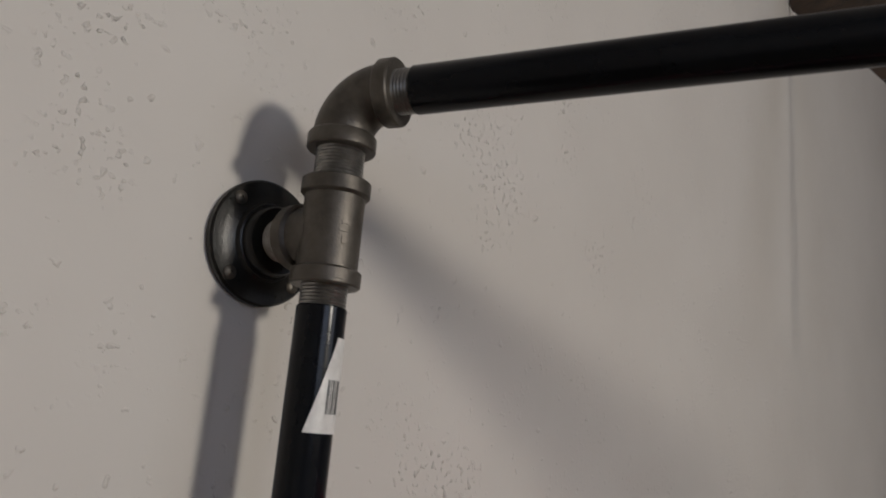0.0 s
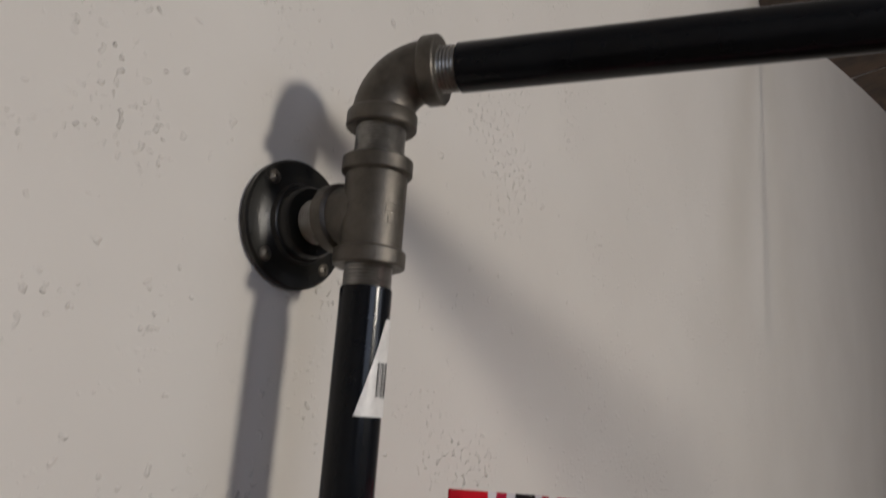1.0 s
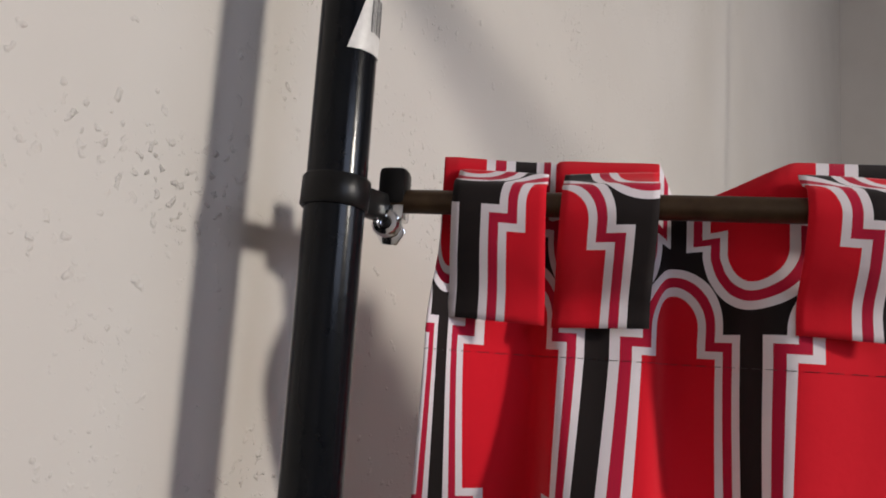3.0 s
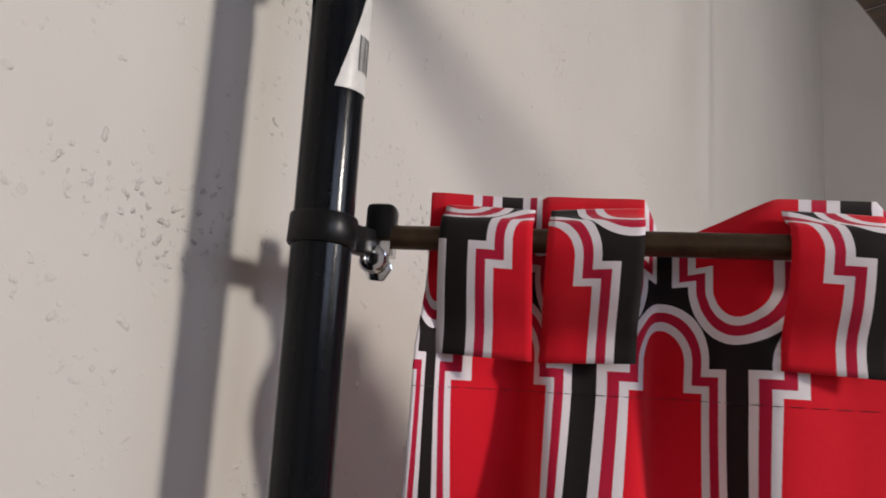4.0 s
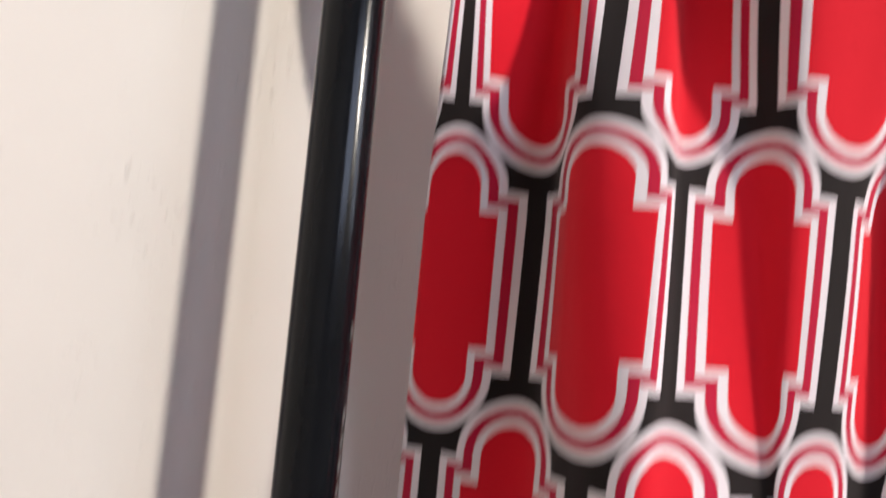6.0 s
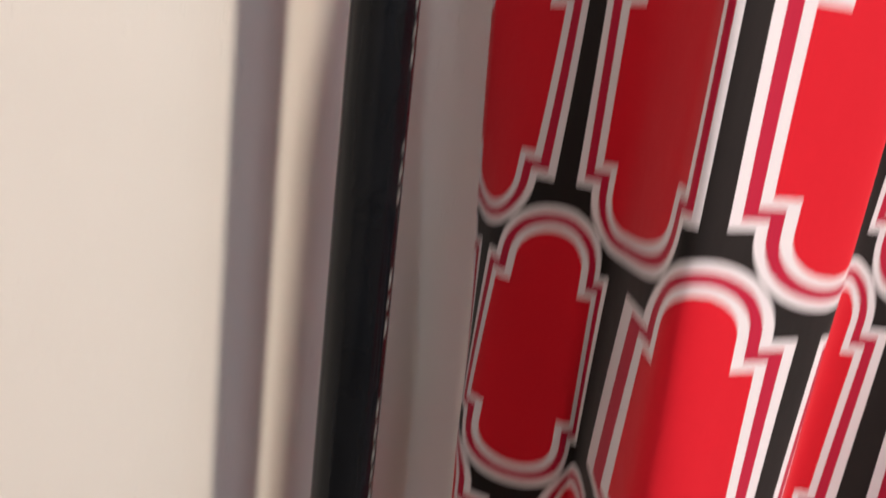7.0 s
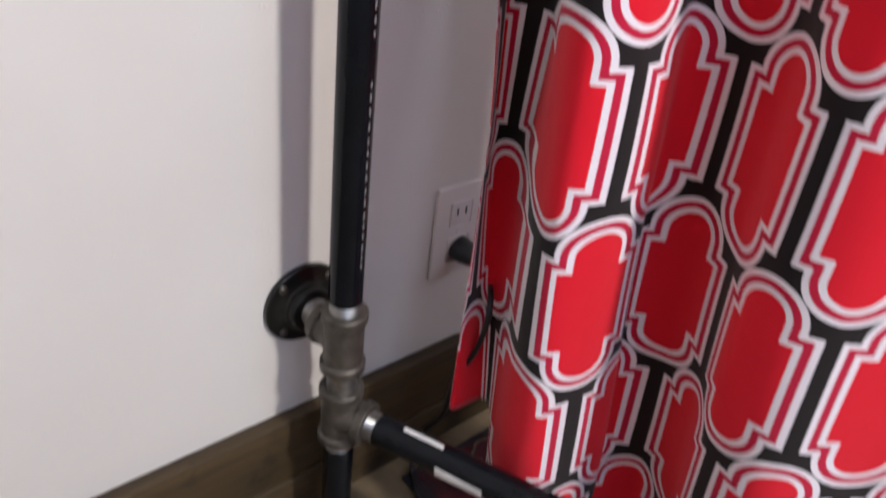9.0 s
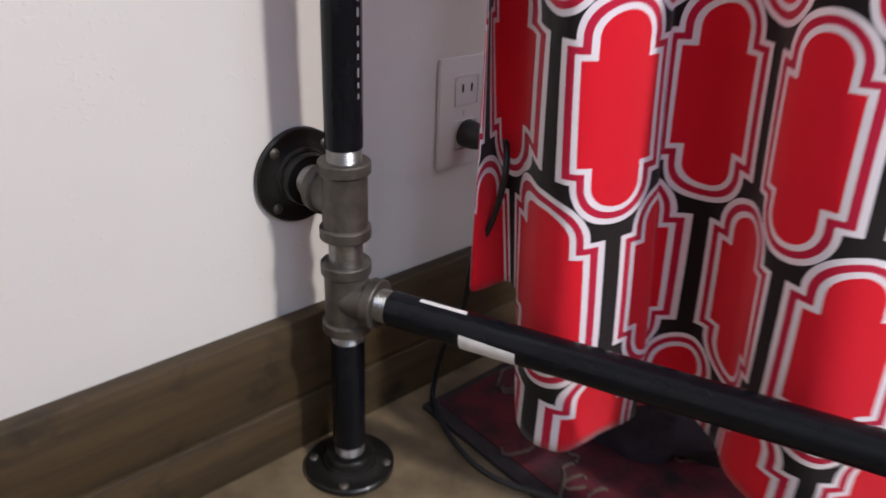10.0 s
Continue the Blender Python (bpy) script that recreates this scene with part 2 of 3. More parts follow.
def piece(name, bm, mat, parent, label="", angle=40):
    return hang(part(name, bm, mat, None, label, angle), parent)


def setting(ob, label, category):
    return tagged(ob, label, category, kind="structure")


# ---- the room ----
setting(part("floor", box(X0, X1, Y0, 0.0, -0.10, 0.0), FLOOR), "tan mottled stone floor, worn and dusty", "floor")
setting(part("wall_north", box(X0 - 0.15, X1 + 0.15, 0.0, 0.15, -0.10, CEIL), PLASTER), "cream plaster wall with knock-down texture", "wall")
setting(part("wall_west", box(X0 - 0.15, X0, Y0 - 0.15, 0.0, -0.10, CEIL), PLASTER), "plain cream plaster wall", "wall")
setting(part("wall_east", box(X1, X1 + 0.15, Y0 - 0.15, 0.0, -0.10, CEIL), PLASTER), "plain cream plaster wall", "wall")
setting(part("ceiling", box(X0 - 0.15, X1 + 0.15, Y0 - 0.15, 0.15, CEIL, CEIL + 0.12), PLASTER), "plain pale plaster ceiling", "ceiling")
WZ0, WZ1 = 2.2, 3.3
# both openings stay unseen; the second is added only to house the fill lamp
WINDOWS = ((-1.8, -0.2), (0.7, 2.0))
south, last = bmesh.new(), X0
for a, b in WINDOWS:
    box(last, a, Y0 - 0.15, Y0, -0.10, CEIL, bm=south)
    box(a, b, Y0 - 0.15, Y0, -0.10, WZ0, bm=south)
    box(a, b, Y0 - 0.15, Y0, WZ1, CEIL, bm=south)
    last = b
box(last, X1, Y0 - 0.15, Y0, -0.10, CEIL, bm=south)
setting(part("wall_south", south, PLASTER), "unseen plain cream plaster wall with two assumed window openings", "wall")
for n, (a, b) in enumerate(WINDOWS):
    win = setting(empty("window_%d" % (n + 1), (a, Y0 - 0.08, WZ0)), "unseen white framed window with a single pane", "window")
    for nm, bx in (("window_sill", (a, b, Y0 - 0.12, Y0 - 0.04, WZ0, WZ0 + 0.05)), ("window_head", (a, b, Y0 - 0.12, Y0 - 0.04, WZ1 - 0.05, WZ1)),
                   ("window_jamb", (a, a + 0.05, Y0 - 0.12, Y0 - 0.04, WZ0 + 0.05, WZ1 - 0.05)), ("window_jamb", (b - 0.05, b, Y0 - 0.12, Y0 - 0.04, WZ0 + 0.05, WZ1 - 0.05))):
        piece(nm, box(*bx, bevel=0.004), PLATE, win)
    pane = piece("pane", box(a + 0.05, b - 0.05, Y0 - 0.085, Y0 - 0.079, WZ0 + 0.05, WZ1 - 0.05), GLASS, win)
    pane.visible_shadow = False

base = setting(empty("baseboard", (0, -0.01, 0)), "weathered brown wooden baseboard with dark stains", "baseboard")
# an upper board over a low foot strip, in uneven lengths
for x0, x1 in ((X0, -1.62), (-1.618, X1)):
    piece("upper_board", box(x0, x1, -0.020, -0.0005, 0.067, 0.160, 0.003), BOARD, base)
for x0, x1 in ((X0, -1.30), (-1.298, X1)):
    piece("foot_strip", box(x0, x1, -0.023, -0.0005, 0.0, 0.065, 0.003), BOARD, base)

# the pendant lamp that throws the hard shadows
lamp = tagged(empty("pendant_lamp", (KEY.x, KEY.y, CEIL)), "small warm pendant lamp hanging from the ceiling", "lamp")
piece("ceiling_rose", lathe([(0.05, -0.03), (0.06, -0.02), (0.06, 0.0)], Matrix.Translation((KEY.x, KEY.y, CEIL))), CLAMP, lamp)
piece("cable", sweep([(KEY.x, KEY.y, CEIL - 0.02), (KEY.x, KEY.y, KEY.z + 0.16)], 0.004, 8), RUBBER, lamp)
piece("bulb", lathe([(0.012, 0.13), (0.016, 0.10), (0.034, 0.07), (0.04, 0.05), (0.03, 0.02), (0.01, 0.01)], Matrix.Translation((KEY.x, KEY.y + 0.0, KEY.z + 0.03))), BULB, lamp)

# curved timber brace against the ceiling, seen past the top bar
brace = tagged(empty("timber_brace", (1.2, 0.0, 3.13)), "dark boarded timber brace curving out from the plaster wall", "timber brace")


def brace_edge(z):
    return min(-0.42 + 0.40 * max((z - 2.2255) / 0.82, 0.0) ** 1.7, -0.0015)


def brace_board(z0, z1):
    bm = bmesh.new()
    n = 6
    rows = [(brace_edge(z0 + (z1 - z0) * i / n), z0 + (z1 - z0) * i / n) for i in range(n + 1)]
    ring = [(rows[0][0] - 0.17, z0)] + rows + [(rows[-1][0] - 0.17, z1)]
    near, far = [bm.verts.new((1.2755 + 0.367 * y, y, z)) for y, z in ring], [bm.verts.new((1.2805 + 0.367 * y, y, z)) for y, z in ring]
    bm.faces.new(near)
    bm.faces.new(far[::-1])
    for i in range(len(ring)):
        j = (i + 1) % len(ring)
        bm.faces.new((near[i], far[i], far[j], near[j]))
    return bm


cuts = [2.375, 2.465, 2.555, 2.645, 2.735, 2.825, 2.925, 3.025, 3.135, 3.275]
for z0, z1 in zip(cuts, cuts[1:]):
    piece("board", brace_board(z0, z1 - 0.003), DARKWOOD, brace)

# ---- the pipe frame ----
rack = tagged(empty("pipe_frame", POST), "black steel pipe frame with grey iron fittings on wall and floor", "pipe rack")
UP = Vector((0, 0, 1))
TO_WALL = Vector((0, 1, 0))


def pipe(name, a, b, label="", mat=PIPE, r=R):
    a, b = Vector(a), Vector(b)
    long = (b - a).length
    return piece(name, lathe([(r - 0.001, 0), (r, 0.001), (r, long * 0.5), (r, long - 0.001), (r - 0.001, long)], frame_to(a, b - a), 40), mat, rack, label)


def thread(parent, a, way, long, r=R - 0.0009):
    """A cut thread: fine ridges over a bare steel end."""
    prof, n = [(r - 0.001, 0)], max(4, int(long / 0.0022))
    for i in range(n):
        prof += [(r, long * (i + 0.25) / n), (r - 0.0007, long * (i + 0.75) / n)]
    prof.append((r - 0.001, long))
    return piece("thread", lathe(prof, frame_to(a, way), 32), THREAD, parent, "bare steel pipe thread")


def tee(at, branch):
    """A malleable iron tee: run along z, one branch, a raised band at each mouth."""
    half, body, band, wide = 0.0365, 0.0205, 0.0235, 0.011
    run = [(R, -half), (band - 0.001, -half), (band, -half + 0.001), (band, -half + wide - 0.001), (band - 0.001, -half + wide), (body, -half + wide + 0.001)]
    run += [(body, 0.0)] + [(r, -z) for r, z in run[::-1]]
    ob = piece("tee", lathe(run, Matrix.Translation(at), 40), IRON, rack, "grey malleable iron tee fitting")
    arm = [(body, 0.004), (body, half - wide - 0.001), (band - 0.001, half - wide), (band, half - wide + 0.001), (band, half - 0.001), (band - 0.001, half), (R, half)]
    piece("branch", lathe(arm, frame_to(at, branch), 40), IRON, ob)
    return ob


def flange(at, way):
    """A round floor or wall flange: a thin disc with a raised hub and four screws."""
    rim = 0.0465
    prof = [(rim - 0.001, 0), (rim, 0.001), (rim, 0.0055), (rim - 0.0015, 0.007), (rim - 0.008, 0.0072), (0.034, 0.0080), (0.029, 0.010), (0.0275, 0.0135), (0.0262, 0.0140), (0.0252, 0.021), (0.0238, 0.0225), (R, 0.0225)]
    m = frame_to(at, way)
    ob = piece("flange", lathe(prof, m, 48), FLANGE, rack, "black iron pipe flange")
    for k in range(4):
        a = math.pi / 4 + k * math.pi / 2
        spot = m @ Matrix.Translation((0.0385 * math.cos(a), 0.0385 * math.sin(a), 0.0066))
        piece("screw", lathe([(0.0052, 0), (0.0052, 0.0012), (0.0040, 0.0024), (0.0012, 0.0028), (0.0010, 0.0016)], spot, 16), IRON, ob, "steel screw head")
    return ob


def wrap(m, radius, a0, a1, z0, z1, slant=0.0, thick=0.0004, n=10):
    """A thin sheet wrapped round a pipe's z axis from angle a0 to a1; slant narrows its upper end."""
    bm = bmesh.new()
    grid = []
    for rr in (radius, radius + thick):
        rows = []
        for j in range(5):
            f = j / 4
            lo = a0 + (a1 - a0) * slant * f
            rows.append([bm.verts.new(m @ Vector((rr * math.cos(lo + (a1 - lo) * i / n), rr * math.sin(lo + (a1 - lo) * i / n), z0 + (z1 - z0) * f))) for i in range(n + 1)])
        grid.append(rows)
    for k, rows in enumerate(grid):
        for a, b in zip(rows, rows[1:]):
            for i in range(n):
                f = (a[i], a[i + 1], b[i + 1], b[i])
                bm.faces.new(f if k else f[::-1])
    inner, outer = grid
    for i in range(n):
        bm.faces.new((inner[0][i], inner[0][i + 1], outer[0][i + 1], outer[0][i]))
        bm.faces.new((inner[-1][i + 1], inner[-1][i], outer[-1][i], outer[-1][i + 1]))
    for j in range(4):
        bm.faces.new((inner[j + 1][0], inner[j][0], outer[j][0], outer[j + 1][0]))
        bm.faces.new((inner[j][-1], inner[j + 1][-1], outer[j + 1][-1], outer[j][-1]))
    return bm


tee_top = tee(POST + UP * Z_TEE, TO_WALL)
tee_wall = tee(POST + UP * Z_WALL_TEE, TO_WALL)
tee_bar = tee(POST + UP * Z_BAR_TEE, LOWWAY)
for z in (Z_TEE, Z_WALL_TEE):
    fl = flange((0, -0.0005, z), -TO_WALL)
    thread(fl, POST + UP * z + TO_WALL * 0.034, TO_WALL, D - 0.034 - 0.018)
foot = flange(POST + UP * 0.0005, UP)
thread(foot, POST + UP * 0.021, UP, 0.014)
# elbow: quarter bend from the post to the top bar
bend, N = 0.030, 14
centre = POST + UP * (Z_ELBOW - bend) + TOPWAY * bend
arc = [centre - TOPWAY * bend * math.cos(a) + UP * bend * math.sin(a) for a in [math.pi / 2 * i / N for i in range(N + 1)]]
ends = [POST + UP * (Z_ELBOW - 0.038)] + arc + [POST + UP * Z_ELBOW + TOPWAY * 0.038]
# raised casting marks: plain bars
for z0, a0, a1, dz in ((Z_TEE + 0.003, -112, -94, 0.0022), (Z_TEE - 0.002, -116, -98, 0.0018), (Z_TEE - 0.010, -110, -100, 0.005), (Z_TEE - 0.0335, -128, -92, 0.0030), (Z_WALL_TEE + 0.004, -114, -96, 0.0024), (Z_WALL_TEE - 0.006, -112, -98, 0.004)):
    rr = 0.0236 if dz == 0.0030 else 0.0206
    piece("casting_mark", wrap(Matrix.Translation(POST), rr, radians(a0), radians(a1), z0, z0 + dz, 0.0, 0.0005, 6), IRON, tee_top if z0 > 1 else tee_wall)
elbow = piece("elbow", sweep(ends, 0.0208, 40), IRON, rack, "grey malleable iron elbow fitting")
band = [(R, 0), (0.0228, 0), (0.0238, 0.001), (0.0238, 0.010), (0.0228, 0.0115), (0.020, 0.0125)]
piece("band", lathe(band, frame_to(POST + UP * (Z_ELBOW - 0.040), UP), 40), IRON, elbow)
piece("band", lathe(band, frame_to(POST + UP * Z_ELBOW + TOPWAY * 0.040, -TOPWAY), 40), IRON, elbow)
nip = pipe("nipple", POST + UP * (Z_TEE + 0.030), POST + UP * (Z_ELBOW - 0.034), "short threaded nipple", IRON, R - 0.001)
thread(nip, POST + UP * (Z_TEE + 0.034), UP, 0.026, R + 0.0002)
nip2 = pipe("nipple", POST + UP * (Z_BAR_TEE + 0.030), POST + UP * (Z_WALL_TEE - 0.030), "short threaded nipple", THREAD, R - 0.001)
main = pipe("post_pipe", POST + UP * (Z_WALL_TEE + 0.048), POST + UP * (Z_TEE - 0.050), "tall black enamelled steel pipe")
thread(main, POST + UP * (Z_WALL_TEE + 0.033), UP, 0.016)
thread(main, POST + UP * (Z_TEE - 0.051), UP, 0.016)
low = pipe("foot_pipe", POST + UP * 0.034, POST + UP * (Z_BAR_TEE - 0.048), "short black enamelled steel pipe")
thread(low, POST + UP * (Z_BAR_TEE - 0.049), UP, 0.014)
top_bar = pipe("top_bar", POST + UP * Z_ELBOW + TOPWAY * 0.052, POST + UP * Z_ELBOW + TOPWAY * 1.6, "black enamelled steel bar")
thread(top_bar, POST + UP * Z_ELBOW + TOPWAY * 0.037, TOPWAY, 0.017)
low_bar = pipe("bottom_bar", POST + UP * Z_BAR_TEE + LOWWAY * 0.048, POST + UP * Z_BAR_TEE + LOWWAY * 1.6, "black enamelled steel bar")
thread(low_bar, POST + UP * Z_BAR_TEE + LOWWAY * 0.033, LOWWAY, 0.017)


# torn shop label on the post, with its printed bars
on_post = Matrix.Translation(POST)
tag = piece("label", wrap(on_post, R + 0.0002, radians(-140), radians(-46), 2.0975, 2.1575, 0.62), LABEL, main, "torn white shop label")
for i in range(9):
    a = radians(-96 + i * 4.6)
    piece("label_bar", wrap(on_post, R + 0.0007, a, a + radians(1.2 + 1.4 * (i % 3 == 0)), 2.1095, 2.1305, 0.0, 0.0001, 2), INK, tag)
# the maker's stamp down the pipe: plain pale bars
random.seed(4)
z = 0.40
while z < 1.70:
    long = random.uniform(0.004, 0.008)
    piece("stamp_mark", wrap(on_post, R + 0.0001, radians(-80), radians(-72), z, z + long, 0.0, 0.00012, 3), PRINT, main)
    z += long + random.uniform(0.004, 0.007) + (0.03 if random.random() < 0.08 else 0)
on_bar = frame_to(POST + UP * Z_BAR_TEE, LOWWAY)
piece("label", wrap(on_bar, R + 0.0002, radians(82), radians(99), 0.078, 0.124, 0.0), LABEL, low_bar, "white strip of a shop label")
piece("label", wrap(on_bar, R + 0.0002, radians(166), radians(244), 0.124, 0.176, 0.1), LABEL, low_bar, "torn white shop label")

# ---- curtain rod and its clamp ----
rod = tagged(part("curtain_rod", lathe([(0.006, 0), (0.0072, 0.001), (0.0072, 0.6), (0.0072, 1.2), (0.006, 1.201)], frame_to(ROD0 + UP * Z_ROD - ALONG * 0.006, ALONG), 32), BRONZE),
             "oil-rubbed bronze curtain rod carrying a tab-top curtain", "curtain rod")
clamp = tagged(empty("rod_clamp", POST + UP * Z_ROD), "black steel clamp holding the curtain rod to the pipe", "clamp")
ring = [(R + 0.0002, -0.0085), (R + 0.0014, -0.0085), (R + 0.0021, -0.0075), (R + 0.0021, 0.0075), (R + 0.0014, 0.0085), (R + 0.0002, 0.0085)]
piece("ring", lathe(ring, Matrix.Translation(POST + UP * (Z_ROD - 0.006)) @ pose(0, 0, 0, 0, 3, 0), 40), CLAMP, clamp)
seat = ROD0 + UP * Z_ROD
arm = box(0.014, 0.046, -0.006, 0.006, -0.013, 0.003, 0.002)
arm.transform(Matrix.Translation(POST + UP * Z_ROD))
piece("arm", arm, CLAMP, clamp)
hook_pose = frame_to(seat + ALONG * 0.004, ALONG) @ pose(0, 0, 0, -90, 0, 0)
if (hook_pose.to_3x3() @ Vector((0, 0, 1))).z < 0:
    hook_pose = hook_pose @ pose(0, 0, 0, 180, 0, 0)
hook = box(-0.0085, 0.0085, -0.0085, 0.0085, -0.003, 0.0195, 0.0035)
hook.transform(hook_pose)
piece("holder", hook, CLAMP, clamp)
plate = box(-0.0080, 0.0080, -0.0080, 0.0080, -0.012, -0.0032, 0.001)
plate.transform(hook_pose)
piece("plate", plate, CHROME, clamp, "bright steel clamp plate")
spot = frame_to(seat + ALONG * 0.002 - UP * 0.0145 + ACROSS * 0.006, ACROSS)
screw = piece("screw", lathe([(0.0085, -0.004), (0.0085, 0.0018), (0.0072, 0.0042), (0.0046, 0.0050), (0.0034, 0.0040), (0.0028, 0.0012)], spot, 24), CHROME, clamp, "chrome set screw")
nut = lathe([(0.0085, -0.008), (0.0092, -0.0075), (0.0092, -0.0055), (0.0085, -0.005)], spot @ Matrix.Translation((0.001, -0.004, 0)), 6)
piece("nut", nut, CHROME, clamp, "chrome hexagon nut")

# ---- the curtain ----
HEM = 0.080
TOP = Z_ROD + 0.031
curtain = tagged(empty("curtain", ROD0 + UP * Z_ROD), "red tab-top curtain with a black and white trellis print", "curtain")
HEIGHTS = (1.94, 1.78, 1.46, 1.16, 0.86, 0.52, 0.12)
FOLDS = []


def fold(u_top, u_hem, along, off):
    """One fold line: which thread of the print it follows at top and hem, and its way along and off the rod at the seven heights."""
    FOLDS.append((u_top, u_hem, tuple(zip(along, off))))


# valleys and ridges from the wall outwards
fold(-0.070, -0.070, (0.031, 0.014, 0.001, 0.008, 0.033, 0.051, 0.064), (0.012, -0.048, -0.101, -0.129, -0.122, -0.101, -0.079))
fold(-0.030, -0.020, (0.048, 0.051, 0.049, 0.024, 0.027, 0.069, 0.081), (-0.010, -0.048, -0.063, -0.073, -0.074, -0.049, -0.024))
fold(0.005, 0.035, (0.085, 0.091, 0.084, 0.082, 0.036, 0.056, 0.110), (-0.043, -0.059, -0.033, -0.060, -0.095, -0.093, -0.059))
fold(0.030, 0.080, (0.105, 0.104, 0.110, 0.101, 0.104, 0.091, 0.131), (-0.027, -0.016, -0.011, -0.060, -0.092, -0.089, -0.032))
fold(0.050, 0.100, (0.126, 0.119, 0.131, 0.120, 0.116, 0.136, 0.160), (-0.033, 0.001, 0.030, 0.019, -0.011, -0.008, 0.004))
fold(0.075, 0.125, (0.156, 0.152, 0.138, 0.137, 0.150, 0.165, 0.197), (-0.038, 0.002, 0.053, 0.058, 0.026, 0.023, 0.005))
fold(0.100, 0.160, (0.171, 0.168, 0.166, 0.171, 0.179, 0.198, 0.224), (-0.058, -0.014, 0.032, 0.040, 0.017, -0.004, -0.041))
fold(0.135, 0.200, (0.201, 0.205, 0.217, 0.202, 0.192, 0.217, 0.244), (-0.045, -0.026, -0.002, 0.007, -0.019, -0.055, -0.078))
fold(0.165, 0.225, (0.226, 0.228, 0.219, 0.211, 0.209, 0.218, 0.244), (-0.014, -0.016, -0.011, -0.023, -0.058, -0.086, -0.100))
fold(0.200, 0.260, (0.276, 0.259, 0.236, 0.224, 0.239, 0.258, 0.285), (-0.024, -0.027, -0.019, -0.038, -0.072, -0.099, -0.117))
fold(0.250, 0.300, (0.332, 0.286, 0.269, 0.273, 0.279, 0.294, 0.323), (-0.033, -0.046, -0.036, -0.038, -0.057, -0.067, -0.080))
fold(0.300, 0.350, (0.320, 0.312, 0.308, 0.308, 0.311, 0.325, 0.346), (-0.018, -0.026, -0.028, -0.021, -0.010, -0.009, -0.033))
fold(0.360, 0.400, (0.361, 0.360, 0.360, 0.359, 0.361, 0.380, 0.404), (-0.014, -0.017, -0.017, -0.010, 0.000, 0.001, 0.002))
fold(0.440, 0.480, (0.427, 0.428, 0.431, 0.434, 0.446, 0.471, 0.488), (-0.011, -0.011, -0.012, -0.015, -0.026, -0.043, -0.051))
fold(0.560, 0.580, (0.525, 0.522, 0.520, 0.526, 0.537, 0.551, 0.566), (-0.008, -0.009, -0.013, -0.021, -0.030, -0.039, -0.047))


def fold_line(k, z):
    """The fold's place along and off the rod and its thread, eased between the heights."""
    u_top, u_hem, knots = FOLDS[k]
    drop = min(max((HEIGHTS[0] - z) / (HEIGHTS[0] - HEIGHTS[-1]), 0.0), 1.0)
    for hi, lo, a, b in zip(HEIGHTS, HEIGHTS[1:], knots, knots[1:]):
        if z >= lo or lo == HEIGHTS[-1]:
            f = min(max((hi - z) / (hi - lo), 0.0), 1.0)
            f = 0.5 * f + 0.5 * f * f * (3 - 2 * f)
            return Vector((a[0] + (b[0] - a[0]) * f, a[1] + (b[1] - a[1]) * f, u_top + (u_hem - u_top) * drop))


def cloth_row(z, steps):
    """One level of the cloth: (along, off, thread) at even steps between the folds."""
    ks = [fold_line(k, z) for k in range(len(FOLDS))]
    ks = [2 * ks[0] - ks[1], *ks, 2 * ks[-1] - ks[-2]]
    near_rod = min(max((z - (Z_ROD - 0.075)) / 0.06, 0.0), 1.0)
    near_rod = near_rod * near_rod * (3 - 2 * near_rod)
    out = []
    for k, (a, b, c, d) in enumerate(zip(ks, ks[1:], ks[2:], ks[3:])):
        for i in range(steps + (k == len(ks) - 4)):
            f = i / steps
            p = 0.5 * (2 * b + (c - a) * f + (2 * a - 5 * b + 4 * c - d) * f * f + (3 * b - a - 3 * c + d) * f ** 3)
            u = b.z + (c.z - b.z) * f
            q = p.y + 0.0012 * noise.noise(Vector((u * 30, z * 4.0, 3.1))) + 0.002 * noise.noise(Vector((u * 8, z * 2.2, 7.7)))
            behind = -0.0125 + 0.25 * min(q, 0.0)
            out.append((p.x, q + (behind - q) * near_rod, u))
    return out


def cloth_sheet(rows, us):
    """A sheet of cloth through rows of world points, with the print's own coordinates."""
    bm = bmesh.new()
    uv = bm.loops.layers.uv.new("cloth")
    verts = [[bm.verts.new(p) for p in row] for row in rows]
    where = {}
    for vr, ur in zip(verts, us):
        for v, u in zip(vr, ur):
            where[v] = u
    for a, b in zip(verts, verts[1:]):
        for i in range(len(a) - 1):
            f = bm.faces.new((a[i], b[i], b[i + 1], a[i + 1]))
            for lp in f.loops:
                lp[uv].uv = where[lp.vert]
    return bm


def sheet_object(name, bm, thick, label=""):
    me = bpy.data.meshes.new(name)
    bm.to_mesh(me)
    bm.free()
    me.materials.append(CLOTH)
    for p in me.polygons:
        p.use_smooth = True
    ob = new(name, me)
    mod = ob.modifiers.new("thickness", "SOLIDIFY")
    mod.thickness, mod.offset = thick, 0.0
    if label:
        ob["label"] = label
    return hang(ob, curtain)


levels = [HEM + (TOP - HEM) * i / 170 for i in range(171)]
TABS = [0.068, 0.130, 0.260, 0.374, 0.486]
LINES = [cloth_row(z, 12) for z in levels]


def hem_at(u):
    """The edge beside the wall hangs shorter than the rest."""
    f = min(max((0.088 - u) / 0.022, 0.0), 1.0)
    return HEM + 0.125 * f * f * (3 - 2 * f)


def cloth_at(i, z):
    """The place and thread of the i-th point of a level, at any height."""
    n = min(max((z - HEM) / (TOP - HEM) * 170, 0.0), 169.999)
    return Vector(LINES[int(n)][i]).lerp(Vector(LINES[int(n) + 1][i]), n - int(n))


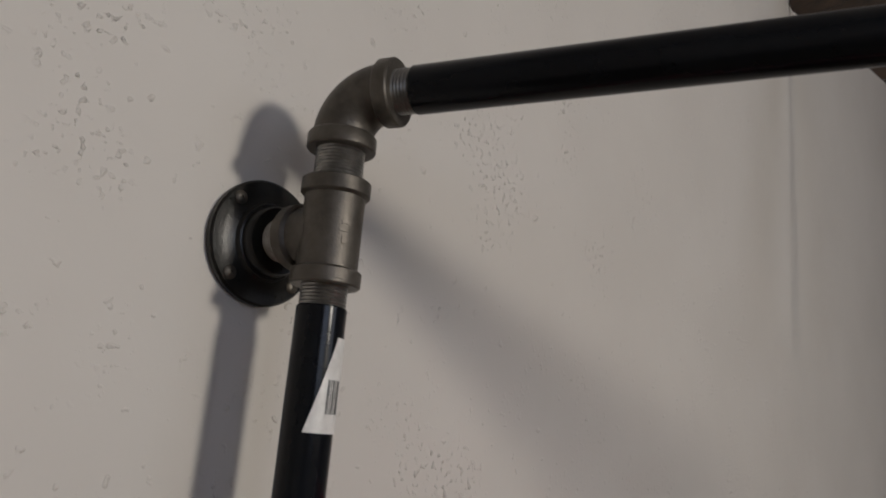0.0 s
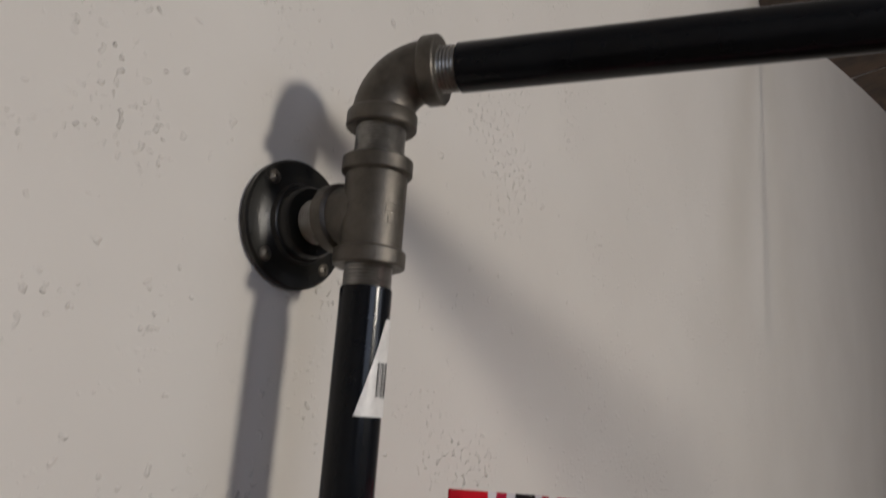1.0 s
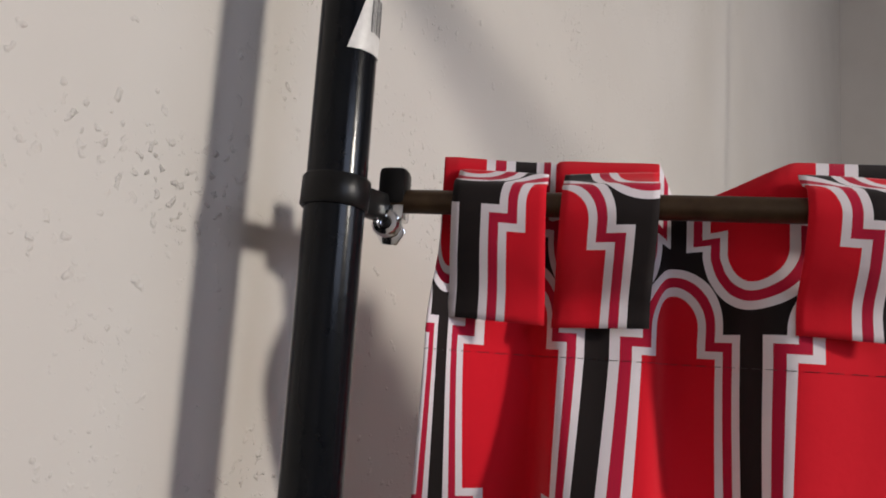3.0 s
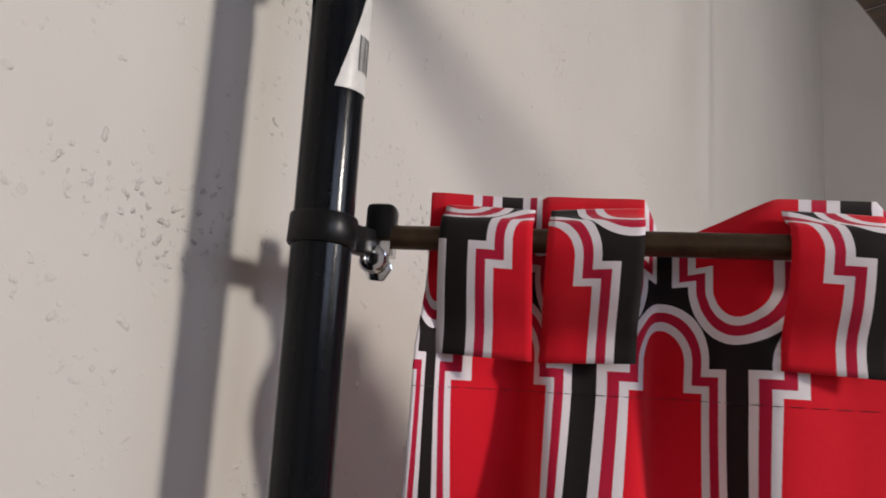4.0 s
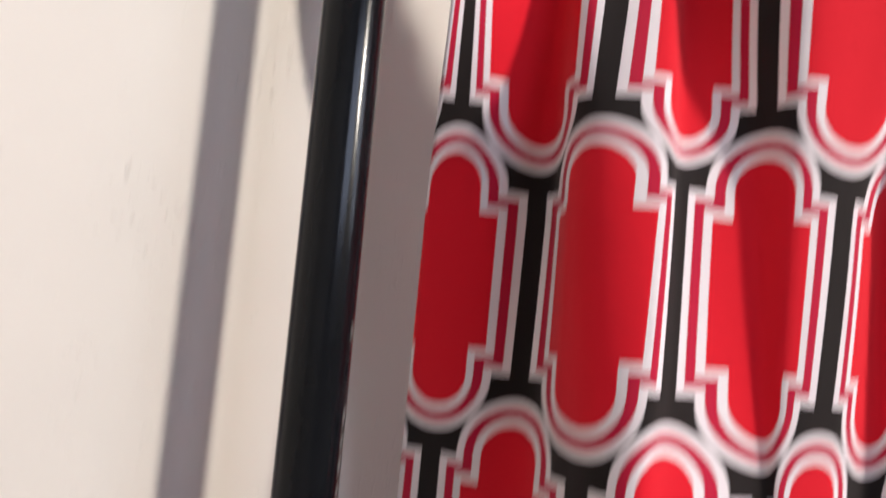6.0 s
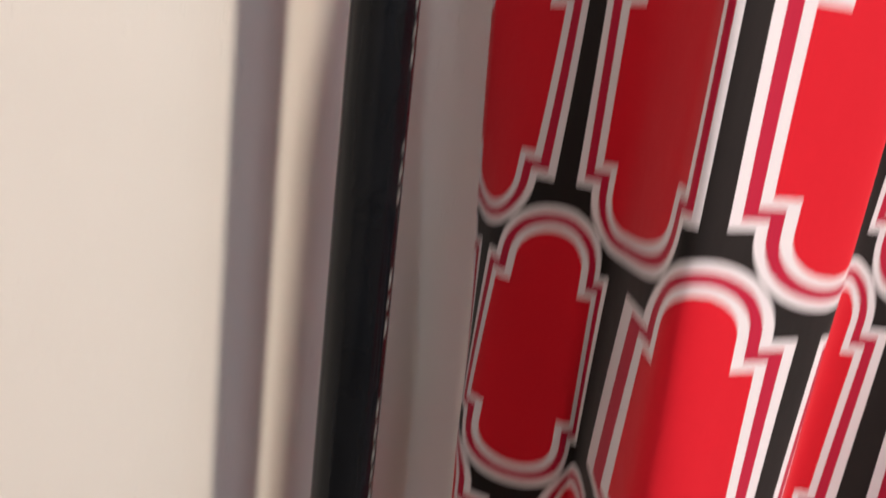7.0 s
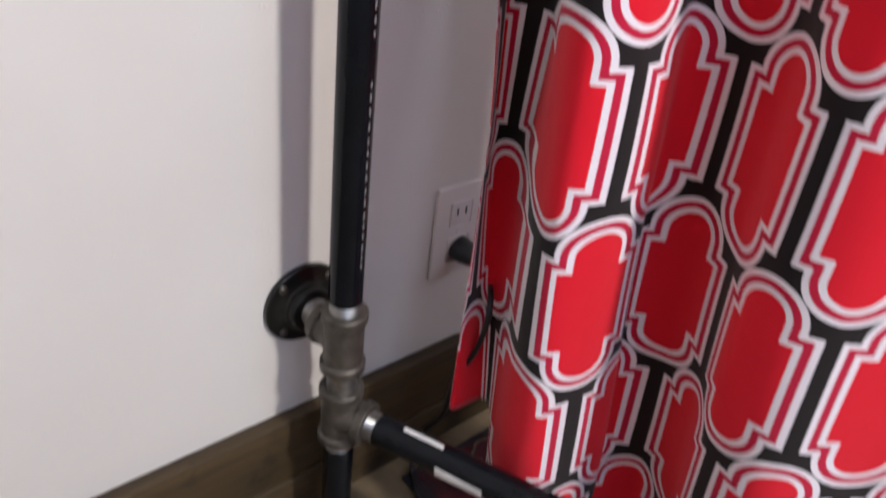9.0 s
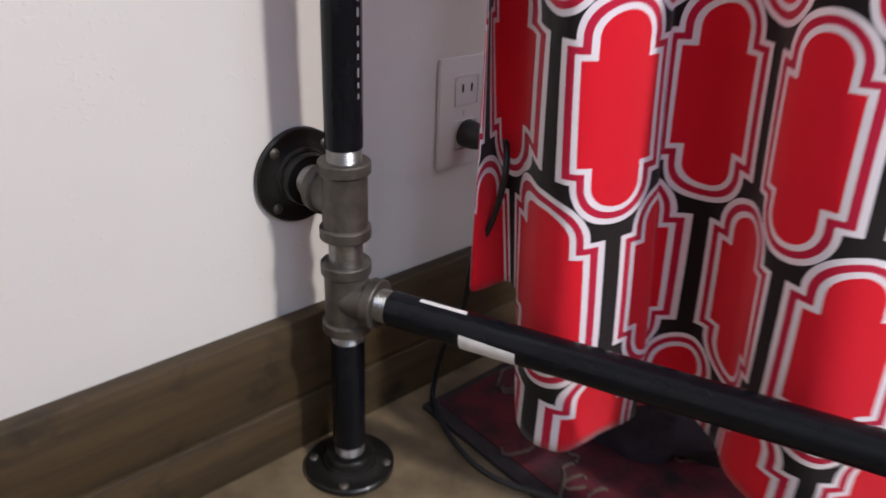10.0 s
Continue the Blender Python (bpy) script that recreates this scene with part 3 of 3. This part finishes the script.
def top_sag(t):
    """How far the top edge sinks between two tabs: it drops beside one and climbs slowly to the next."""
    for c0, c1 in zip(TABS, TABS[1:]):
        a, b = c0 + 0.029, c1 - 0.029
        if a < t < b:
            f = (t - a) / (b - a)
            return 0.027 * min(1.0, (b - a) / 0.045) * min(f / 0.16, 1.0) * (1.0 - max(f - 0.16, 0.0) / 0.84)
    return 0.0


rows, us = [], []
for z, line in zip(levels, LINES):
    row, ur = [], []
    for i, (t, q, u) in enumerate(line):
        high = z
        if z < 0.6:
            hem = hem_at(u)
            high = hem + (z - HEM) * (0.6 - hem) / (0.6 - HEM)
            t, q, u = cloth_at(i, high)
        # the top edge sags between the tabs
        sag = top_sag(t) * max(z - (Z_ROD - 0.03), 0.0) / (TOP - Z_ROD + 0.03)
        row.append(ROD0 + ALONG * t + ACROSS * q + UP * (high - sag))
        ur.append((u, high))
    rows.append(row)
    us.append(ur)
sheet_object("panel", cloth_sheet(rows, us), 0.0009)


def panel_depth(t, z):
    line = cloth_row(z, 12)
    return min(line, key=lambda p: abs(p[0] - t) - 0.2 * p[1])[1]


# tabs: straps from behind the top edge over the rod, stitched to the front of the panel
for n, c in enumerate(TABS):
    half, drop = 0.0268, 0.068
    sewn = max(panel_depth(c + dx, Z_ROD - dz) for dx in (-0.026, -0.013, 0.0, 0.013, 0.026) for dz in (drop, 0.055)) + 0.003
    prof = [(-0.0100, 0.0215), (-0.0055, 0.0170), (0.0, 0.0135), (0.0070, 0.0105), (0.0098, 0.004), (0.0102, -0.008), (0.6 * 0.0102 + 0.4 * sewn, -0.03), (sewn, -0.050), (sewn, -drop)]
    prof = [(v.x, v.z) for v in spline([(q, 0, z) for q, z in prof], 4)]
    down, length = [], 0.0
    for (q0, z0), (q1, z1) in zip([prof[0]] + prof, prof):
        length += math.hypot(q1 - q0, z1 - z0)
        down.append(length)
    trows, tus = [], []
    shift = (-0.034, 0.029, 0.029, -0.034, 0.029)[n]
    for (q, z), ln in zip(prof, down):
        row, ur = [], []
        for i in range(13):
            f = i / 6 - 1
            flare = half * (1.0 + 0.05 * min(max(-z / 0.07, 0), 1))
            curl = 0.0015 * f * f
            row.append(ROD0 + ALONG * (c + f * flare + 0.003 * (n % 2) * z / 0.07) + ACROSS * (q - curl + 0.001 * noise.noise(Vector((i * 0.3, ln * 40, n * 5.0)))) + UP * (Z_ROD + z + 0.0012 * f * (1 if n % 2 else -1)))
            ur.append((shift + f * half, ROW - 0.010 + length - ln))
        trows.append(row)
        tus.append(ur)
    sheet_object("tab", cloth_sheet(trows, tus), 0.0012)

# a row of dark stitches across the panel below the tabs
stitches = bmesh.new()
seam = [ROD0 + ALONG * t + ACROSS * (q + 0.0009) + UP * (Z_ROD - 0.086) for t, q, u in cloth_row(Z_ROD - 0.086, 12)]
for a, b, c in list(zip(seam, seam[1:], seam[2:]))[::3]:
    sweep([a, b, c], 0.00018, 6, stitches)
tagged(piece("stitching", stitches, RUBBER, curtain, "dark thread stitching"), kind="stuff")

# ---- outlet, plug and cord ----
OX, OZ = 0.212, 0.333
outlet = setting(empty("wall_outlet", (OX, 0, OZ)), "white duplex wall outlet on the plaster", "outlet")
piece("plate", box(OX - 0.037, OX + 0.037, -0.0065, -0.0002, OZ - 0.062, OZ + 0.062, 0.003), PLATE, outlet)
for dz in (-0.0245, 0.0245):
    face = piece("receptacle", box(OX - 0.0165, OX + 0.0165, -0.0085, -0.006, OZ + dz - 0.0165, OZ + dz + 0.0165, 0.003), PLATE, outlet)
    for dx in (-0.0065, 0.0065):
        piece("slot", box(OX + dx - 0.0011, OX + dx + 0.0011, -0.0091, -0.0083, OZ + dz - 0.001, OZ + dz + 0.008), SLOT, face)
piece("plate_screw", lathe([(0.0032, 0), (0.0030, 0.0012), (0.001, 0.0014)], frame_to((OX, -0.0063, OZ), -TO_WALL), 16), PLATE, outlet)
PX, PZ = OX, OZ - 0.022
plug = tagged(empty("power_plug", (PX, -0.009, PZ)), "black power plug with its cord trailing to the floor", "plug")
body = lathe([(0.0150, 0.0), (0.0160, 0.002), (0.0150, 0.014), (0.0115, 0.026), (0.0070, 0.036), (0.0055, 0.048), (0.0040, 0.052)], frame_to((PX, -0.0088, PZ), (0.12, -1.0, -0.12)), 28)
piece("plug_body", body, RUBBER, plug)
piece("cord", sweep(spline([(PX + 0.002, -0.060, PZ + 0.002), (0.178, -0.098, 0.330), (0.140, -0.138, 0.346), (0.128, -0.150, 0.322), (0.124, -0.143, 0.278), (0.120, -0.124, 0.228), (0.134, -0.100, 0.150),
                            (0.144, -0.062, 0.080), (0.139, -0.052, 0.014), (0.122, -0.080, 0.0105), (0.104, -0.125, 0.0105), (0.096, -0.19, 0.0105),
                            (0.124, -0.262, 0.0115), (0.17, -0.36, 0.0115), (0.27, -0.50, 0.0115)], 8), 0.0033, 10), RUBBER, plug)

# ---- rug and cloth on the floor ----
rug = tagged(empty("rug", (0.8, -0.5, 0)), "dark red figured rug with a black border on the floor", "rug")


def rug_patch(x0, x1, y0, y1, z, lift=0.0015):
    bm = bmesh.new()
    nx, ny = 24, 24
    rowsv = []
    for j in range(ny + 1):
        y = y0 + (y1 - y0) * j / ny
        rowsv.append([bm.verts.new((x0 + (x1 - x0) * i / nx + 0.02 * math.sin((y + 0.2) * 5.0) - 0.06 * (y + 0.06), y, z + lift * noise.noise(Vector((i * 0.7, j * 0.7, 2.0))))) for i in range(nx + 1)])
    for a, b in zip(rowsv, rowsv[1:]):
        for i in range(nx):
            bm.faces.new((a[i], a[i + 1], b[i + 1], b[i]))
    ext = bmesh.ops.extrude_face_region(bm, geom=list(bm.faces))
    for v in ext["geom"]:
        if isinstance(v, bmesh.types.BMVert):
            v.co.z = max(0.0004, v.co.z - 0.006)
    return bm


piece("border", rug_patch(0.108, 1.4, -1.1, -0.055, 0.0070), RUGEDGE, rug)
piece("field", rug_patch(0.126, 1.3, -1.05, -0.066, 0.0085), RUG, rug)
random.seed(9)
for k in range(30):
    x, y = random.uniform(0.15, 0.50), random.uniform(-0.45, -0.09)
    r = random.uniform(0.010, 0.024)
    turn = random.uniform(0, 6.28)
    pts = [(x + r * math.cos(turn + a * 0.9) * (1 + 0.4 * math.sin(3 * a)), y + r * math.sin(turn + a * 0.9), 0.0092) for a in [i * 0.35 for i in range(11)]]
    piece("figure", sweep(pts, 0.0018, 6), RUGLINE, rug)

heap = bmesh.new()
bmesh.ops.create_icosphere(heap, subdivisions=4, radius=1.0)
for v in heap.verts:
    c = v.co.copy()
    lump = 1 + 0.30 * noise.noise(c * 1.7) + 0.12 * noise.noise(c * 4.5)
    v.co = Vector((0.33 + c.x * 0.10 * lump, -0.27 + c.y * 0.075 * lump - 0.25 * c.x * 0.1, max(0.0095, 0.03 + c.z * 0.075 * lump)))
tagged(part("blanket", heap, DARKCLOTH), "dark purple blanket bundled on the rug behind the curtain", "blanket")
